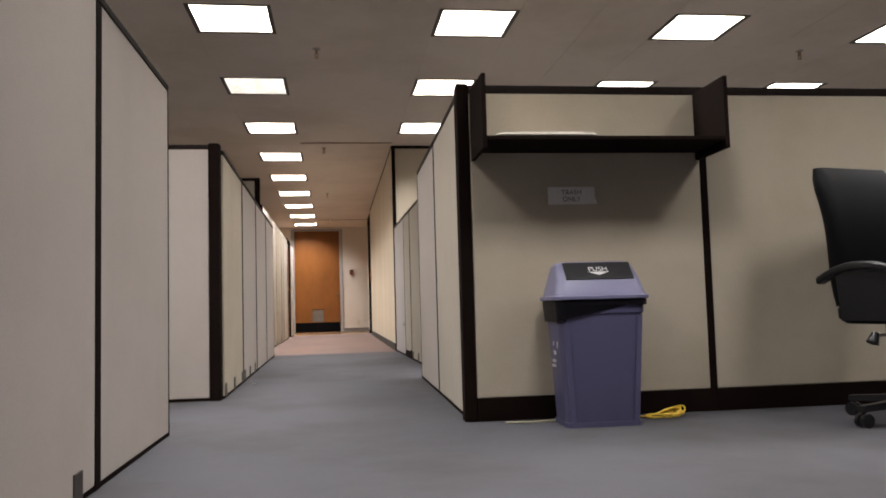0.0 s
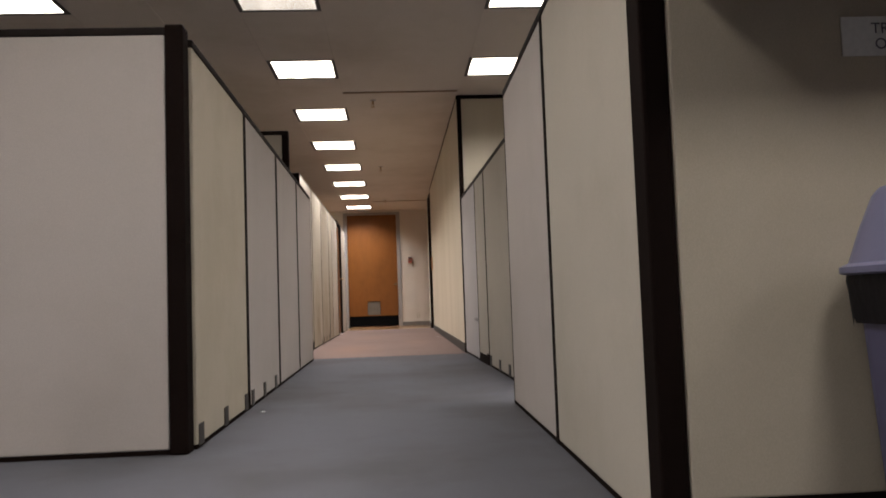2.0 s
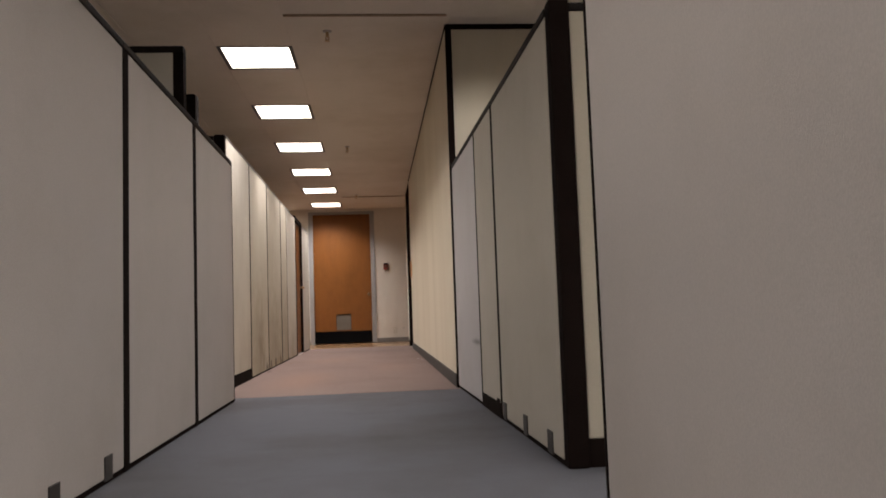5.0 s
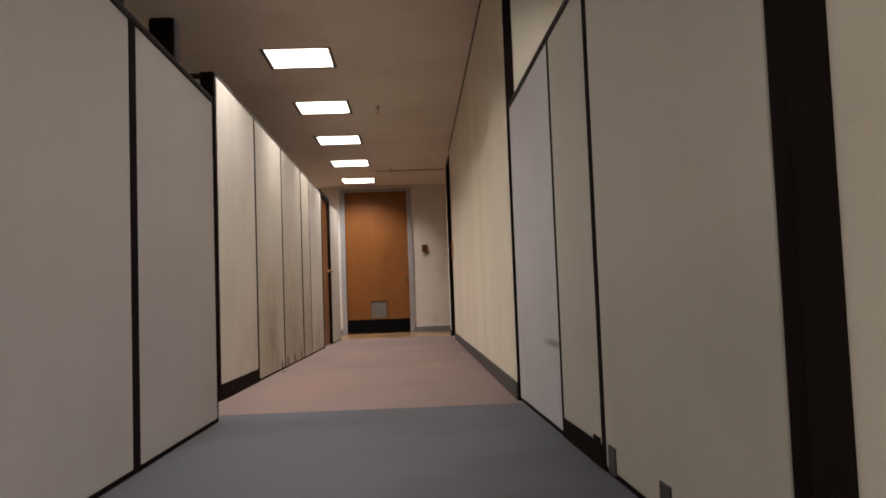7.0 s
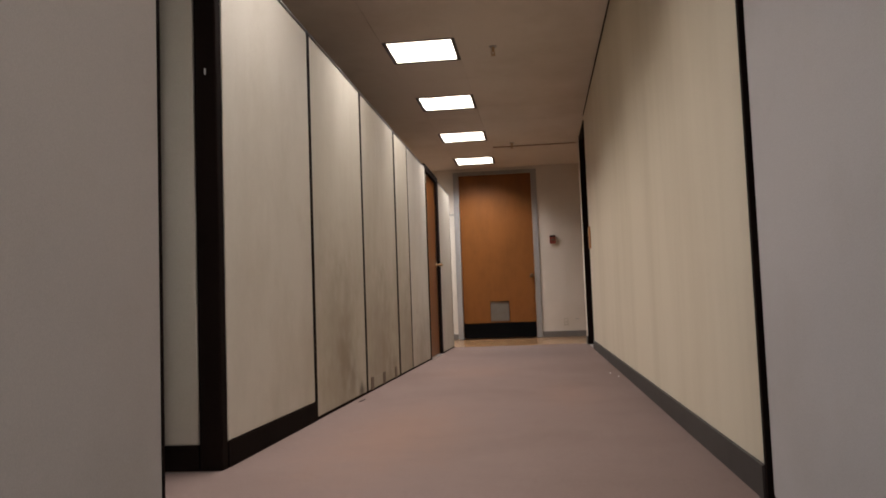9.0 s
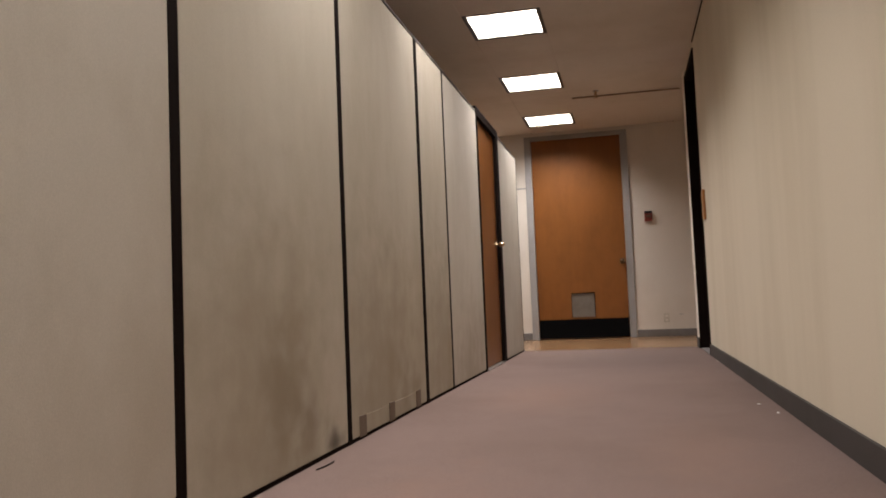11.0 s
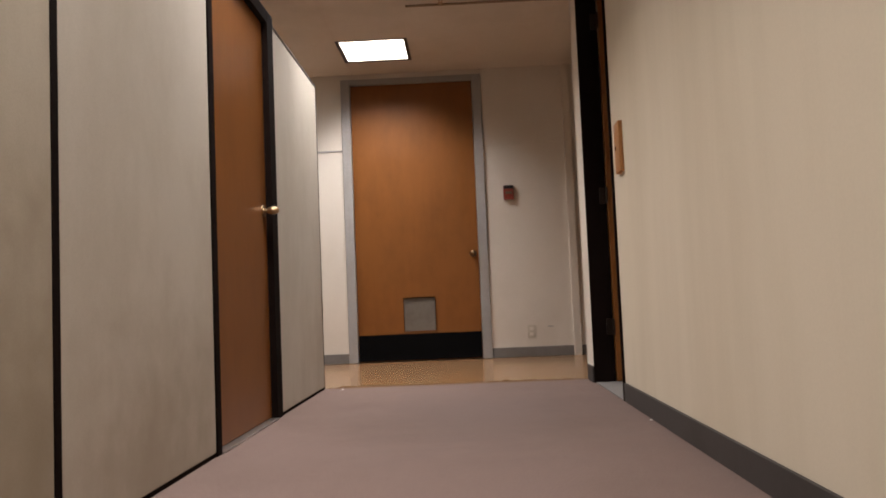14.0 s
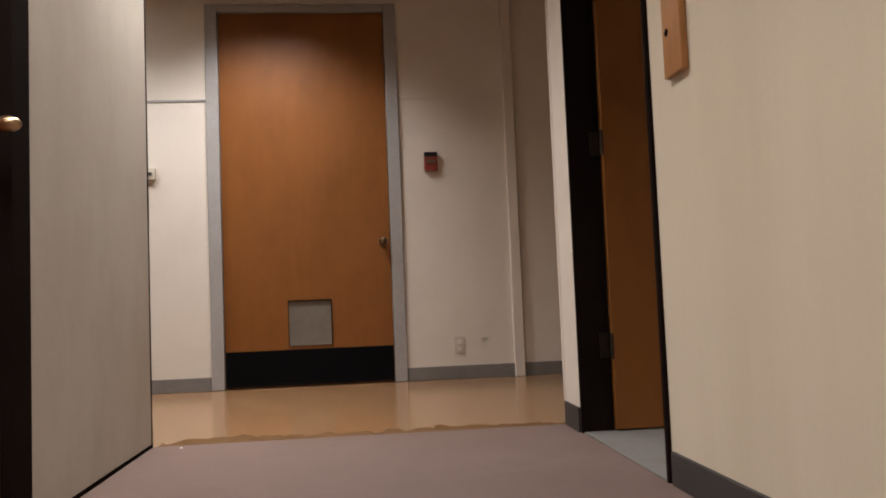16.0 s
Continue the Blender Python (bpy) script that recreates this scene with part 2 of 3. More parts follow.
def part(name, bm, mat, parent=None, label="", smooth=False):
    mesh = bpy.data.meshes.new(name)
    bm.normal_update()
    bm.to_mesh(mesh)
    bm.free()
    mesh.materials.append(mat)
    if smooth:
        mesh.shade_smooth()
        mesh.set_sharp_from_angle(angle=radians(40))
    ob = new(name, mesh)
    ob.parent = parent
    if label:
        ob["label"] = label
    return ob


def thing(name, m, label, category, group="", kind=""):
    ob = new(name)
    ob.matrix_basis = m
    ob.empty_display_size = 0.1
    return tagged(ob, label, category, group, kind)


def structure(name, bm, mat, label, category):
    return tagged(part(name, bm, mat), label, category, kind="structure")


def tube(name, points, radius, mat, parent=None):
    cu = bpy.data.curves.new(name, "CURVE")
    cu.dimensions = "3D"
    cu.bevel_depth = radius
    cu.bevel_resolution = 2
    sp = cu.splines.new("NURBS")
    sp.points.add(len(points) - 1)
    for p, q in zip(sp.points, points):
        p.co = (*q, 1)
    sp.use_endpoint_u = True
    sp.order_u = 4
    tmp = bpy.data.objects.new(name, cu)
    mesh = bpy.data.meshes.new_from_object(tmp)
    bpy.data.objects.remove(tmp)
    mesh.materials.append(mat)
    mesh.shade_smooth()
    ob = new(name, mesh)
    ob.parent = parent
    return ob


def writing(name, text, size, m, mat, parent, width=None):
    cu = bpy.data.curves.new(name, "FONT")
    cu.body, cu.size, cu.align_x, cu.align_y, cu.extrude = text, size, "CENTER", "CENTER", 0.0004
    tmp = bpy.data.objects.new(name, cu)
    mesh = bpy.data.meshes.new_from_object(tmp)
    bpy.data.objects.remove(tmp)
    mesh.materials.append(mat)
    ob = new(name, mesh)
    ob.parent = parent
    ob.matrix_basis = m
    return ob


# ---- setting: floors, ceiling, walls ----
CEIL = 2.69
X0, X1, Y0 = -6.0, 7.6, -4.0
RUG_EDGE, TILE_EDGE, END_Y = 10.80, 19.14, 21.325
WALL_X, CROSS_Y = 0.79, 10.915

structure("floor_carpet_office", slab(X0, X1, Y0, RUG_EDGE, -0.1, 0), CARPET_BLUE, "worn blue-grey office carpet", "floor")
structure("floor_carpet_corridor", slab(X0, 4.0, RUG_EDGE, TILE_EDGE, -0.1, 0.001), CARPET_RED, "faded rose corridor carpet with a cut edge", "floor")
structure("floor_hall", slab(-4.5, 4.5, TILE_EDGE, END_Y + 0.2, -0.1, -0.002), VINYL, "glossy mottled tan vinyl floor", "floor")

CELL = 1.79 / 3
LIGHT_X0, LIGHT_Y0 = -0.985, 6.01
LIGHT_COLUMNS = {-1: range(-3, 3), 0: range(-3, 9), 1: range(-2, 3), 2: [*range(-2, 3), 6], 3: range(-2, 3)}
lights = [(c, r) for c, rows in LIGHT_COLUMNS.items() for r in rows]
taken = {(3 * c, 3 * r) for c, r in lights}
bm = bmesh.new()
for i in range(-9, 15):
    for j in range(-17, 26):
        if (i, j) in taken:
            continue
        x, y = LIGHT_X0 + CELL * i, LIGHT_Y0 + CELL * j
        if y + CELL > END_Y + 0.2 or (x > 4.6 and y > 11) or x + CELL > X1 + 0.3:
            continue
        lift = random.uniform(0, 0.0004)
        vs = [bm.verts.new(p) for p in ((x + 0.003, y + 0.0004, CEIL + lift), (x + 0.003, y + CELL - 0.0004, CEIL + lift),
                                        (x + CELL - 0.003, y + CELL - 0.0004, CEIL + lift), (x + CELL - 0.003, y + 0.0004, CEIL + lift))]
        top = [bm.verts.new(v.co + Vector((0, 0, 0.0035))) for v in vs]
        bm.faces.new(vs)
        for k in range(4):
            bm.faces.new((vs[k], top[k], top[(k + 1) % 4], vs[(k + 1) % 4]))
structure("ceiling", bm, CEILING, "beige suspended ceiling of square tiles", "ceiling")
structure("ceiling_slab", slab(X0 - 0.1, X1 + 0.1, Y0 - 0.1, END_Y + 0.2, CEIL + 0.11, CEIL + 0.2), CEILING, "plain slab above the ceiling tiles", "ceiling")
structure("ceiling_grid", slab(X0, X1, Y0, END_Y, CEIL + 0.004, CEIL + 0.012), CEILING, "beige backing of the ceiling joints", "ceiling")

# outer walls
structure("wall_west", slab(X0 - 0.1, X0, Y0, TILE_EDGE, 0, CEIL), WALL_CREAM, "plain cream outer wall", "wall")
structure("wall_east", slab(X1, X1 + 0.1, Y0, CROSS_Y, 0, CEIL), WALL_CREAM, "plain cream outer wall", "wall")
structure("wall_south", slab(X0 - 0.1, X1 + 0.1, Y0 - 0.1, Y0, 0, CEIL), WALL_CREAM, "plain cream outer wall", "wall")
structure("wall_cross", slab(0.832, X1 + 0.1, CROSS_Y, CROSS_Y + 0.12, 0, CEIL - 0.04), WALL_CREAM, "cream full-height office wall", "wall")
structure("wall_corridor", slab(WALL_X, WALL_X + 0.12, CROSS_Y + 0.124, 17.99, 0, CEIL - 0.012), WALL_CREAM, "cream vinyl-covered corridor wall", "wall")
structure("wall_corridor_end", slab(WALL_X - 0.016, WALL_X + 0.12, 18.909, 19.155, 0, CEIL), WALL_WHITE, "short off-white wall end beside a doorway", "wall")
structure("wall_corridor_lintel", slab(WALL_X, WALL_X + 0.12, 17.99, 18.907, 2.63, CEIL), WALL_CREAM, "cream wall above a doorway", "wall")
structure("wall_hall_south", slab(WALL_X + 0.124, 4.5, 19.08, 19.155, 0, CEIL), WALL_WHITE, "off-white hall wall", "wall")
structure("wall_hall_west", slab(-4.6, -4.5, 19.14, END_Y, 0, CEIL), WALL_WHITE, "off-white hall wall", "wall")
structure("wall_hall_east", slab(4.5, 4.6, 19.08, END_Y, 0, CEIL), WALL_WHITE, "off-white hall wall", "wall")
structure("wall_office_north", slab(X0, -2.2, 19.06, 19.14, 0, CEIL), WALL_WHITE, "plain off-white wall", "wall")
structure("wall_room_east", slab(3.6, 3.7, CROSS_Y + 0.13, 19.06, 0, CEIL), WALL_CREAM, "plain cream room wall", "wall")
structure("wall_corridor_start", slab(WALL_X, 0.830, CROSS_Y + 0.014, CROSS_Y + 0.1235, 0, CEIL - 0.012), WALL_CREAM, "cream wall end behind a dark trim", "wall")
structure("trim_corner", slab(WALL_X - 0.006, 0.830, CROSS_Y - 0.012, CROSS_Y + 0.012, 0, CEIL - 0.002), TRIM, "dark brown corner trim", "trim")
structure("trim_cross_top", slab(0.832, X1, CROSS_Y - 0.01, CROSS_Y + 0.11, CEIL - 0.038, CEIL - 0.001), TRIM, "dark brown top trim", "trim")
structure("trim_corridor_top", slab(WALL_X - 0.008, WALL_X + 0.04, CROSS_Y + 0.014, 17.99, CEIL - 0.011, CEIL - 0.001), TRIM, "thin dark trim along the ceiling", "trim")
structure("baseboard_corridor", slab(WALL_X - 0.012, WALL_X - 0.0005, CROSS_Y + 0.014, 17.97, 0.001, 0.095, 0.003), BASE_DARK, "dark vinyl baseboard", "baseboard")
structure("baseboard_corridor_end", slab(WALL_X - 0.026, WALL_X - 0.0165, 18.909, 19.13, 0, 0.1, 0.003), BASE_DARK, "dark vinyl baseboard", "baseboard")
structure("trim_ceiling_1", slab(-0.385, WALL_X - 0.01, 10.70, 10.72, CEIL - 0.012, CEIL - 0.0005), JOINT_STRIP, "thin brownish ceiling joint strip", "trim")
structure("trim_ceiling_2", slab(-0.345, WALL_X - 0.01, 19.60, 19.62, CEIL - 0.012, CEIL - 0.0005), JOINT_STRIP, "thin brownish ceiling joint strip", "trim")

structure("trim_corner_bead", slab(WALL_X - 0.019, WALL_X - 0.0165, 19.132, 19.157, 0, CEIL - 0.002), WALL_WHITE, "thin off-white corner bead", "trim")

# end wall with its door opening
DL, DR, DTOP = -1.01, 0.135, 2.588
structure("wall_end_left", slab(-4.5, DL - 0.085, END_Y, END_Y + 0.12, 0, CEIL), WALL_WHITE, "off-white hall wall with a thin moulding", "wall")
structure("wall_end_right", slab(DR + 0.085, 4.5, END_Y, END_Y + 0.12, 0, CEIL), WALL_WHITE, "off-white hall wall with a thin moulding", "wall")
structure("wall_end_top", slab(DL - 0.085, DR + 0.085, END_Y, END_Y + 0.12, DTOP + 0.055, CEIL), WALL_WHITE, "off-white wall above a door", "wall")
structure("wall_end_back", slab(-4.5, 4.5, END_Y + 0.15, END_Y + 0.2, 0, CEIL), WALL_WHITE, "plain wall", "wall")
structure("moulding_end_left", slab(-4.5, DL - 0.085, END_Y - 0.006, END_Y - 0.0005, 1.965, 1.98), GREY_FRAME, "thin grey wall moulding", "trim")
structure("moulding_end_right", slab(DR + 0.085, 0.963, END_Y - 0.006, END_Y - 0.0005, 1.965, 1.975), WALL_WHITE, "thin off-white wall moulding", "trim")
structure("baseboard_end_left", slab(-4.5, DL - 0.086, END_Y - 0.01, END_Y - 0.0005, -0.001, 0.09, 0.003), BASE_GREY, "grey vinyl baseboard", "baseboard")
structure("baseboard_end_right", slab(DR + 0.086, 0.963, END_Y - 0.01, END_Y - 0.0005, -0.001, 0.09, 0.003), BASE_GREY, "grey vinyl baseboard", "baseboard")
structure("baseboard_end_far", slab(1.037, 4.5, END_Y - 0.01, END_Y - 0.0005, -0.001, 0.09, 0.003), BASE_GREY, "grey vinyl baseboard", "baseboard")
structure("trim_end_casing", slab(0.965, 1.035, END_Y - 0.03, END_Y - 0.0005, -0.001, CEIL - 0.001, 0.004), WALL_WHITE, "off-white vertical casing", "trim")


# ---- doors ----
def end_door():
    d = thing("door_1", pose(0, END_Y, 0), "tall orange-brown veneer door in a grey frame, closed", "door", kind="structure")
    part("door_leaf", slab(DL + 0.004, DR - 0.004, 0.012, 0.055, 0.008, DTOP - 0.004, 0.002), WOOD, d, "orange-brown wood veneer leaf")
    frame_bm = slab(DL - 0.083, DL, -0.02, 0.11, 0, DTOP + 0.053, 0.004)
    part("frame_side", frame_bm, GREY_FRAME, d, "grey painted steel frame")
    part("frame_side", slab(DR, DR + 0.083, -0.02, 0.11, 0, DTOP + 0.053, 0.004), GREY_FRAME, d)
    part("frame_head", slab(DL + 0.001, DR - 0.001, -0.018, 0.11, DTOP, DTOP + 0.053, 0.004), GREY_FRAME, d)
    part("kick_plate", slab(DL + 0.008, DR - 0.008, 0.006, 0.0115, 0.012, 0.25, 0.001), BLACK, d, "black kick plate")
    vent = part("vent", slab(-0.575, -0.29, 0.004, 0.0118, 0.275, 0.575, 0.001), VENT_GREY, d, "flat grey vent plate")
    for x in (-0.58, -0.2892):
        part("vent_edge", slab(x, x + 0.0042, -0.002, 0.0118, 0.275, 0.575), TRIM_CAP, vent)
    # dark colour of this lip stands for the shadow line above the recessed vent
    part("vent_shadow_lip", slab(-0.58, -0.285, -0.008, 0.0035, 0.5752, 0.584), TRIM, vent)
    knob = part("door_knob", rod(bmesh.new(), (0.082, 0.0115, 0.967), (0.082, 0.004, 0.967), 0.032, sides=20), BRONZE, d, "tarnished brass knob", True)
    bm = rod(bmesh.new(), (0.082, 0.004, 0.967), (0.082, -0.03, 0.967), 0.012)
    bmesh.ops.create_uvsphere(bm, u_segments=16, v_segments=10, radius=0.028, matrix=pose(0.082, -0.045, 0.967))
    part("grip", bm, BRONZE, knob, "", True)


end_door()


def room_doorway():
    d = thing("door_2", pose(0, 0, 0), "orange-brown veneer door standing open in a black frame", "door", kind="structure")
    part("frame_side", slab(WALL_X - 0.018, WALL_X + 0.112, 18.888, 18.907, 0, 2.628, 0.003), TRIM, d, "black door jamb")
    part("frame_side", slab(WALL_X - 0.012, WALL_X + 0.13, 17.992, 18.012, 0, 2.628, 0.003), TRIM, d)
    part("frame_head", slab(WALL_X - 0.012, WALL_X + 0.13, 18.013, 18.886, 2.57, 2.628, 0.003), TRIM, d)
    part("door_leaf", slab(WALL_X + 0.116, WALL_X + 1.03, 18.862, 18.90, 0.012, 2.56, 0.002), WOOD, d, "orange-brown wood veneer leaf")
    for z in (0.34, 1.15, 2.25):
        part("hinge", rod(slab(WALL_X + 0.07, WALL_X + 0.108, 18.8825, 18.8875, z - 0.05, z + 0.05), (WALL_X + 0.109, 18.852, z - 0.05), (WALL_X + 0.109, 18.852, z + 0.05), 0.007), HINGE, d, "dark worn hinge")
    part("threshold", slab(WALL_X - 0.01, WALL_X + 0.5, 18.013, 18.886, 0.0015, 0.006, 0.001), BASE_GREY, d, "grey threshold")


room_doorway()

# ---- cubicle partitions ----
def partition(a, b, height, mat, label, joint_a=0.05, joint_b=0.0, base=0.018, cap=0.03, outlets=(), side=1, thick=0.06, group="cubicle partitions", outlet_mat=None, cap_mat=None):
    """A standing panel from a to b in plan; joints are dark posts at its ends; side: which long face the outlets are on."""
    a, b = Vector((*a, 0)), Vector((*b, 0))
    d = b - a
    length = d.length
    p = thing("partition_panel", Matrix.Translation(a) @ pose(0, 0, 0, 0, 0, math.degrees(math.atan2(d.y, d.x))), label, "partition", group)
    h = thick / 2
    bm = slab(joint_a + 0.001, length - joint_b - 0.001, -h, h, base + 0.001, height - cap - 0.001, 0.006)
    part("fabric", bm, mat, p)
    part("top_cap", slab(0, length, -h - 0.003, h + 0.003, height - cap, height, 0.006), cap_mat or TRIM_CAP, p, "dark brown top cap")
    part("base_strip", slab(joint_a + 0.0005, length - joint_b - 0.0005, -h + 0.002 if base < 0.03 else -h - 0.003, h - 0.002 if base < 0.03 else h + 0.003, 0.002, base), TRIM, p, "dark brown base strip")
    if joint_a:
        part("joint_post", slab(0, joint_a, -h - 0.001, h + 0.001, 0.002, height - cap - 0.0005), TRIM, p, "dark brown joint post")
    if joint_b:
        part("joint_post", slab(length - joint_b, length, -h - 0.001, h + 0.001, 0.002, height - cap - 0.0005), TRIM, p)
    for s in outlets:
        y0, y1 = (-h - 0.005, -h + 0.001) if side < 0 else (h - 0.001, h + 0.005)
        part("outlet_cover", slab(s - 0.04, s + 0.04, y0, y1, 0.012, 0.095, 0.002), outlet_mat or OUTLET_GREY, p, "dusty outlet cover")
    return p


def corner_post(x, y, w, d, height, label, soft=0.008):
    p = tagged(part("corner_post", slab(x - w / 2, x + w / 2, y - d / 2, y + d / 2, 0, height, soft), TRIM), label, "post", "cubicle posts")
    return p


CREAM = "cream fabric cubicle panel with dark brown edge trim"
GREY = "greyish fabric cubicle panel with dark brown edge trim"

# first run beside the start
FX = -0.73 - 0.03
partition((FX, 1.87), (FX, 3.085), 1.615, FABRIC_GREY, GREY, 0.05, 0.0, outlets=(0.15, 1.04), side=-1)
partition((FX, 0.65), (FX, 1.87), 1.615, FABRIC_GREY, GREY, 0.05, 0.0, side=-1)
partition((FX, -0.57), (FX, 0.65), 1.615, FABRIC_GREY, GREY, 0.05, 0.0, side=-1)
partition((FX, 3.085), (FX, 4.226), 1.615, FABRIC_GREY, GREY, 0.06, 0.015, side=-1)

# second run: a cross face, a corner post and a row along the corridor
corner_post(-0.733, 5.705, 0.07, 0.09, 1.64, "thick dark brown cubicle corner post")
partition((-2.05, 5.70), (-0.769, 5.70), 1.632, FABRIC_GREY, GREY, 0.05, 0.0)
partition((-3.27, 5.70), (-2.05, 5.70), 1.632, FABRIC_GREY, GREY, 0.05, 0.0)


def left_x(y):
    return -0.688 - 0.0095 * (y - 5.66) - 0.03


ROW = [(5.762, FABRIC_YELLOW, (0.06, 0.55, 1.07)), (6.895, FABRIC_GREY, (0.14, 0.56, 1.04)), (8.12, FABRIC_GREY, ()), (9.345, FABRIC_GREY, ()), (10.565, None, ())]
for (ya, mat, outs), (yb, _, _) in zip(ROW, ROW[1:]):
    first = ya < 6
    partition((left_x(ya), ya), (left_x(yb), yb), 1.612, mat, CREAM if first else GREY, 0.0 if first else 0.068, 0.012 if yb > 10 else 0.0, outlets=outs, side=-1)

# taller panel that stands across behind the row, and the dark posts beyond it
partition((-2.05, 9.45), (-0.785, 9.45), 2.03, FABRIC, "tall cream fabric partition with dark frame standing across", 0.05, 0.055, cap=0.035)
corner_post(-1.185, 11.28, 0.16, 0.12, 2.275, "tall dark brown partition post with rounded top", 0.03)
partition((-2.3, 11.44), (-1.018, 11.44), 1.985, FABRIC, CREAM, 0.05, 0.0, base=0.09, cap=0.035)

# long run of taller panels along the corridor
LX = -0.93
corner_post(-0.973, 11.437, 0.085, 0.055, 1.995, "thick dark brown partition corner post")
tagged(part("paper_tag", slab(-0.974, -0.969, 11.4065, 11.4088, 1.425, 1.448), PAPER), "tiny white paper tag stuck on a dark corner post", "tag")
TALL = "tall cream fabric partition panel with dark joints and worn base"
LONG = [(11.467, 12.60, 0.0, 0.095, (), FABRIC_WORN), (12.60, 13.80, 0.042, 0.015, (), FABRIC_BROWNED), (13.80, 15.03, 0.042, 0.015, (0.17, 0.58, 1.05), FABRIC_SOILED_SHADED),
        (15.03, 15.70, 0.058, 0.015, (), FABRIC_SOILED_SHADED), (15.70, 16.865, 0.03, 0.015, (), FABRIC_SHADED_FOOT), (17.927, 19.118, 0.0, 0.015, (), FABRIC_WORN)]
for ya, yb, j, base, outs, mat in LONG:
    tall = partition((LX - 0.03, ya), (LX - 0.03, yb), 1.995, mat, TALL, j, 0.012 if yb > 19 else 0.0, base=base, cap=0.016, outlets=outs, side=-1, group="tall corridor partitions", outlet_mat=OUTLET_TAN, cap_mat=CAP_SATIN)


    if outs:
        for a, b in zip(outs, outs[1:]):
            part("raceway_cover", slab(a + 0.045, b - 0.045, -0.0312, -0.0295, 0.017, 0.088, 0.0005), FABRIC_SOILED_SHADED, tall, "cream raceway cover between the outlets")


def partition_door():
    d = thing("door_3", pose(LX, 0, 0), "orange-brown veneer door, closed, in a dark frame among partitions", "door", kind="structure")
    part("frame_side", slab(-0.095, 0.004, 16.867, 16.925, 0, 2.03, 0.004), TRIM, d, "dark brown door frame")
    part("frame_side", slab(-0.095, 0.004, 17.81, 17.924, 0, 2.03, 0.004), TRIM, d)
    part("frame_head", slab(-0.095, 0.003, 16.926, 17.809, 1.965, 2.03, 0.003), TRIM, d)
    part("door_leaf", slab(-0.066, -0.026, 16.928, 17.807, 0.012, 1.963, 0.002), WOOD, d, "orange-brown wood veneer leaf")
    part("threshold", slab(-0.085, 0.012, 16.926, 17.809, 0.0015, 0.009, 0.002), STEEL, d, "worn metal threshold strip")
    h = part("door_handle", rod(bmesh.new(), (-0.0255, 17.745, 1.012), (-0.018, 17.745, 1.012), 0.028, sides=20), BRASS, d, "brass door handle", True)
    bm = rod(bmesh.new(), (-0.018, 17.745, 1.012), (0.02, 17.745, 1.012), 0.01)
    bmesh.ops.create_uvsphere(bm, u_segments=16, v_segments=10, radius=0.022, matrix=pose(0.022, 17.745, 1.012) @ Matrix.Diagonal((1.5, 1, 0.9, 1)))
    part("grip", bm, BRASS, h, "", True)


partition_door()

# runs on the other side of the aisle
RX = 0.648 + 0.03
corner_post(0.656, 4.26, 0.060, 0.09, 1.635, "thick dark brown cubicle corner post")
partition((RX, 4.307), (RX + 0.02, 5.505), 1.628, FABRIC, CREAM, 0.0, 0.0)
partition((RX + 0.02, 5.505), (RX + 0.035, 6.72), 1.628, FABRIC_GREY, GREY, 0.05, 0.012)
BACK_Y = 4.21 + 0.03
partition((0.686, BACK_Y), (1.89, BACK_Y), 1.625, FABRIC_YELLOW, CREAM, 0.0, 0.035, base=0.11, cap=0.04, side=-1)
partition((1.89, BACK_Y), (3.11, BACK_Y), 1.625, FABRIC_YELLOW, CREAM, 0.0, 0.04, base=0.11, cap=0.04)
partition((3.11, BACK_Y), (4.33, BACK_Y), 1.625, FABRIC_YELLOW, CREAM, 0.0, 0.04, base=0.11, cap=0.04)
partition((4.33, BACK_Y), (5.55, BACK_Y), 1.625, FABRIC_YELLOW, CREAM, 0.0, 0.04, base=0.11, cap=0.04)

corner_post(0.885, 7.80, 0.074, 0.07, 1.63, "thick dark brown cubicle corner post")
partition((0.923, 7.81), (2.14, 7.81), 1.62, FABRIC_YELLOW, CREAM, 0.0, 0.05, base=0.095)
QX = 0.846 + 0.03
partition((QX + 0.001, 7.836), (QX - 0.018, 9.07), 1.62, FABRIC, CREAM, 0.0, 0.0, outlets=(0.19, 0.65, 1.15), side=1)
torn = partition((QX - 0.018, 9.07), (QX - 0.03, 9.72), 1.62, FABRIC, CREAM, 0.045, 0.0, base=0.075, side=1)
part("torn_strip", slab(0.06, 0.15, 0.0302, 0.0335, 0.0755, 0.096, 0.001), TRIM, torn, "torn end of the dark base strip")
partition((QX - 0.03, 9.72), (QX - 0.05, 10.897), 1.62, FABRIC_PALE, "pale grey smooth partition panel with a scuff", 0.03, 0.0)


# ---- ceiling lights and sprinklers ----
def ceiling_light(x, y, lens, label):
    w = CELL / 2
    t = thing("ceiling_light", pose(x, y, CEIL), label, "ceiling light", "ceiling lights")
    for nm, bm in (("frame_side", slab(-w + 0.003, -w + 0.032, -w + 0.003, w - 0.003, -0.004, 0.03)), ("frame_side", slab(w - 0.032, w - 0.003, -w + 0.003, w - 0.003, -0.004, 0.03)),
                   ("frame_end", slab(-w + 0.033, w - 0.033, -w + 0.003, -w + 0.022, -0.004, 0.03)), ("frame_end", slab(-w + 0.033, w - 0.033, w - 0.022, w - 0.003, -0.004, 0.03))):
        part(nm, bm, LIGHT_FRAME, t)
    part("diffuser", slab(-w + 0.033, w - 0.033, -w + 0.023, w - 0.023, 0.004, 0.012), lens, t, "glowing white diffuser")
    return t


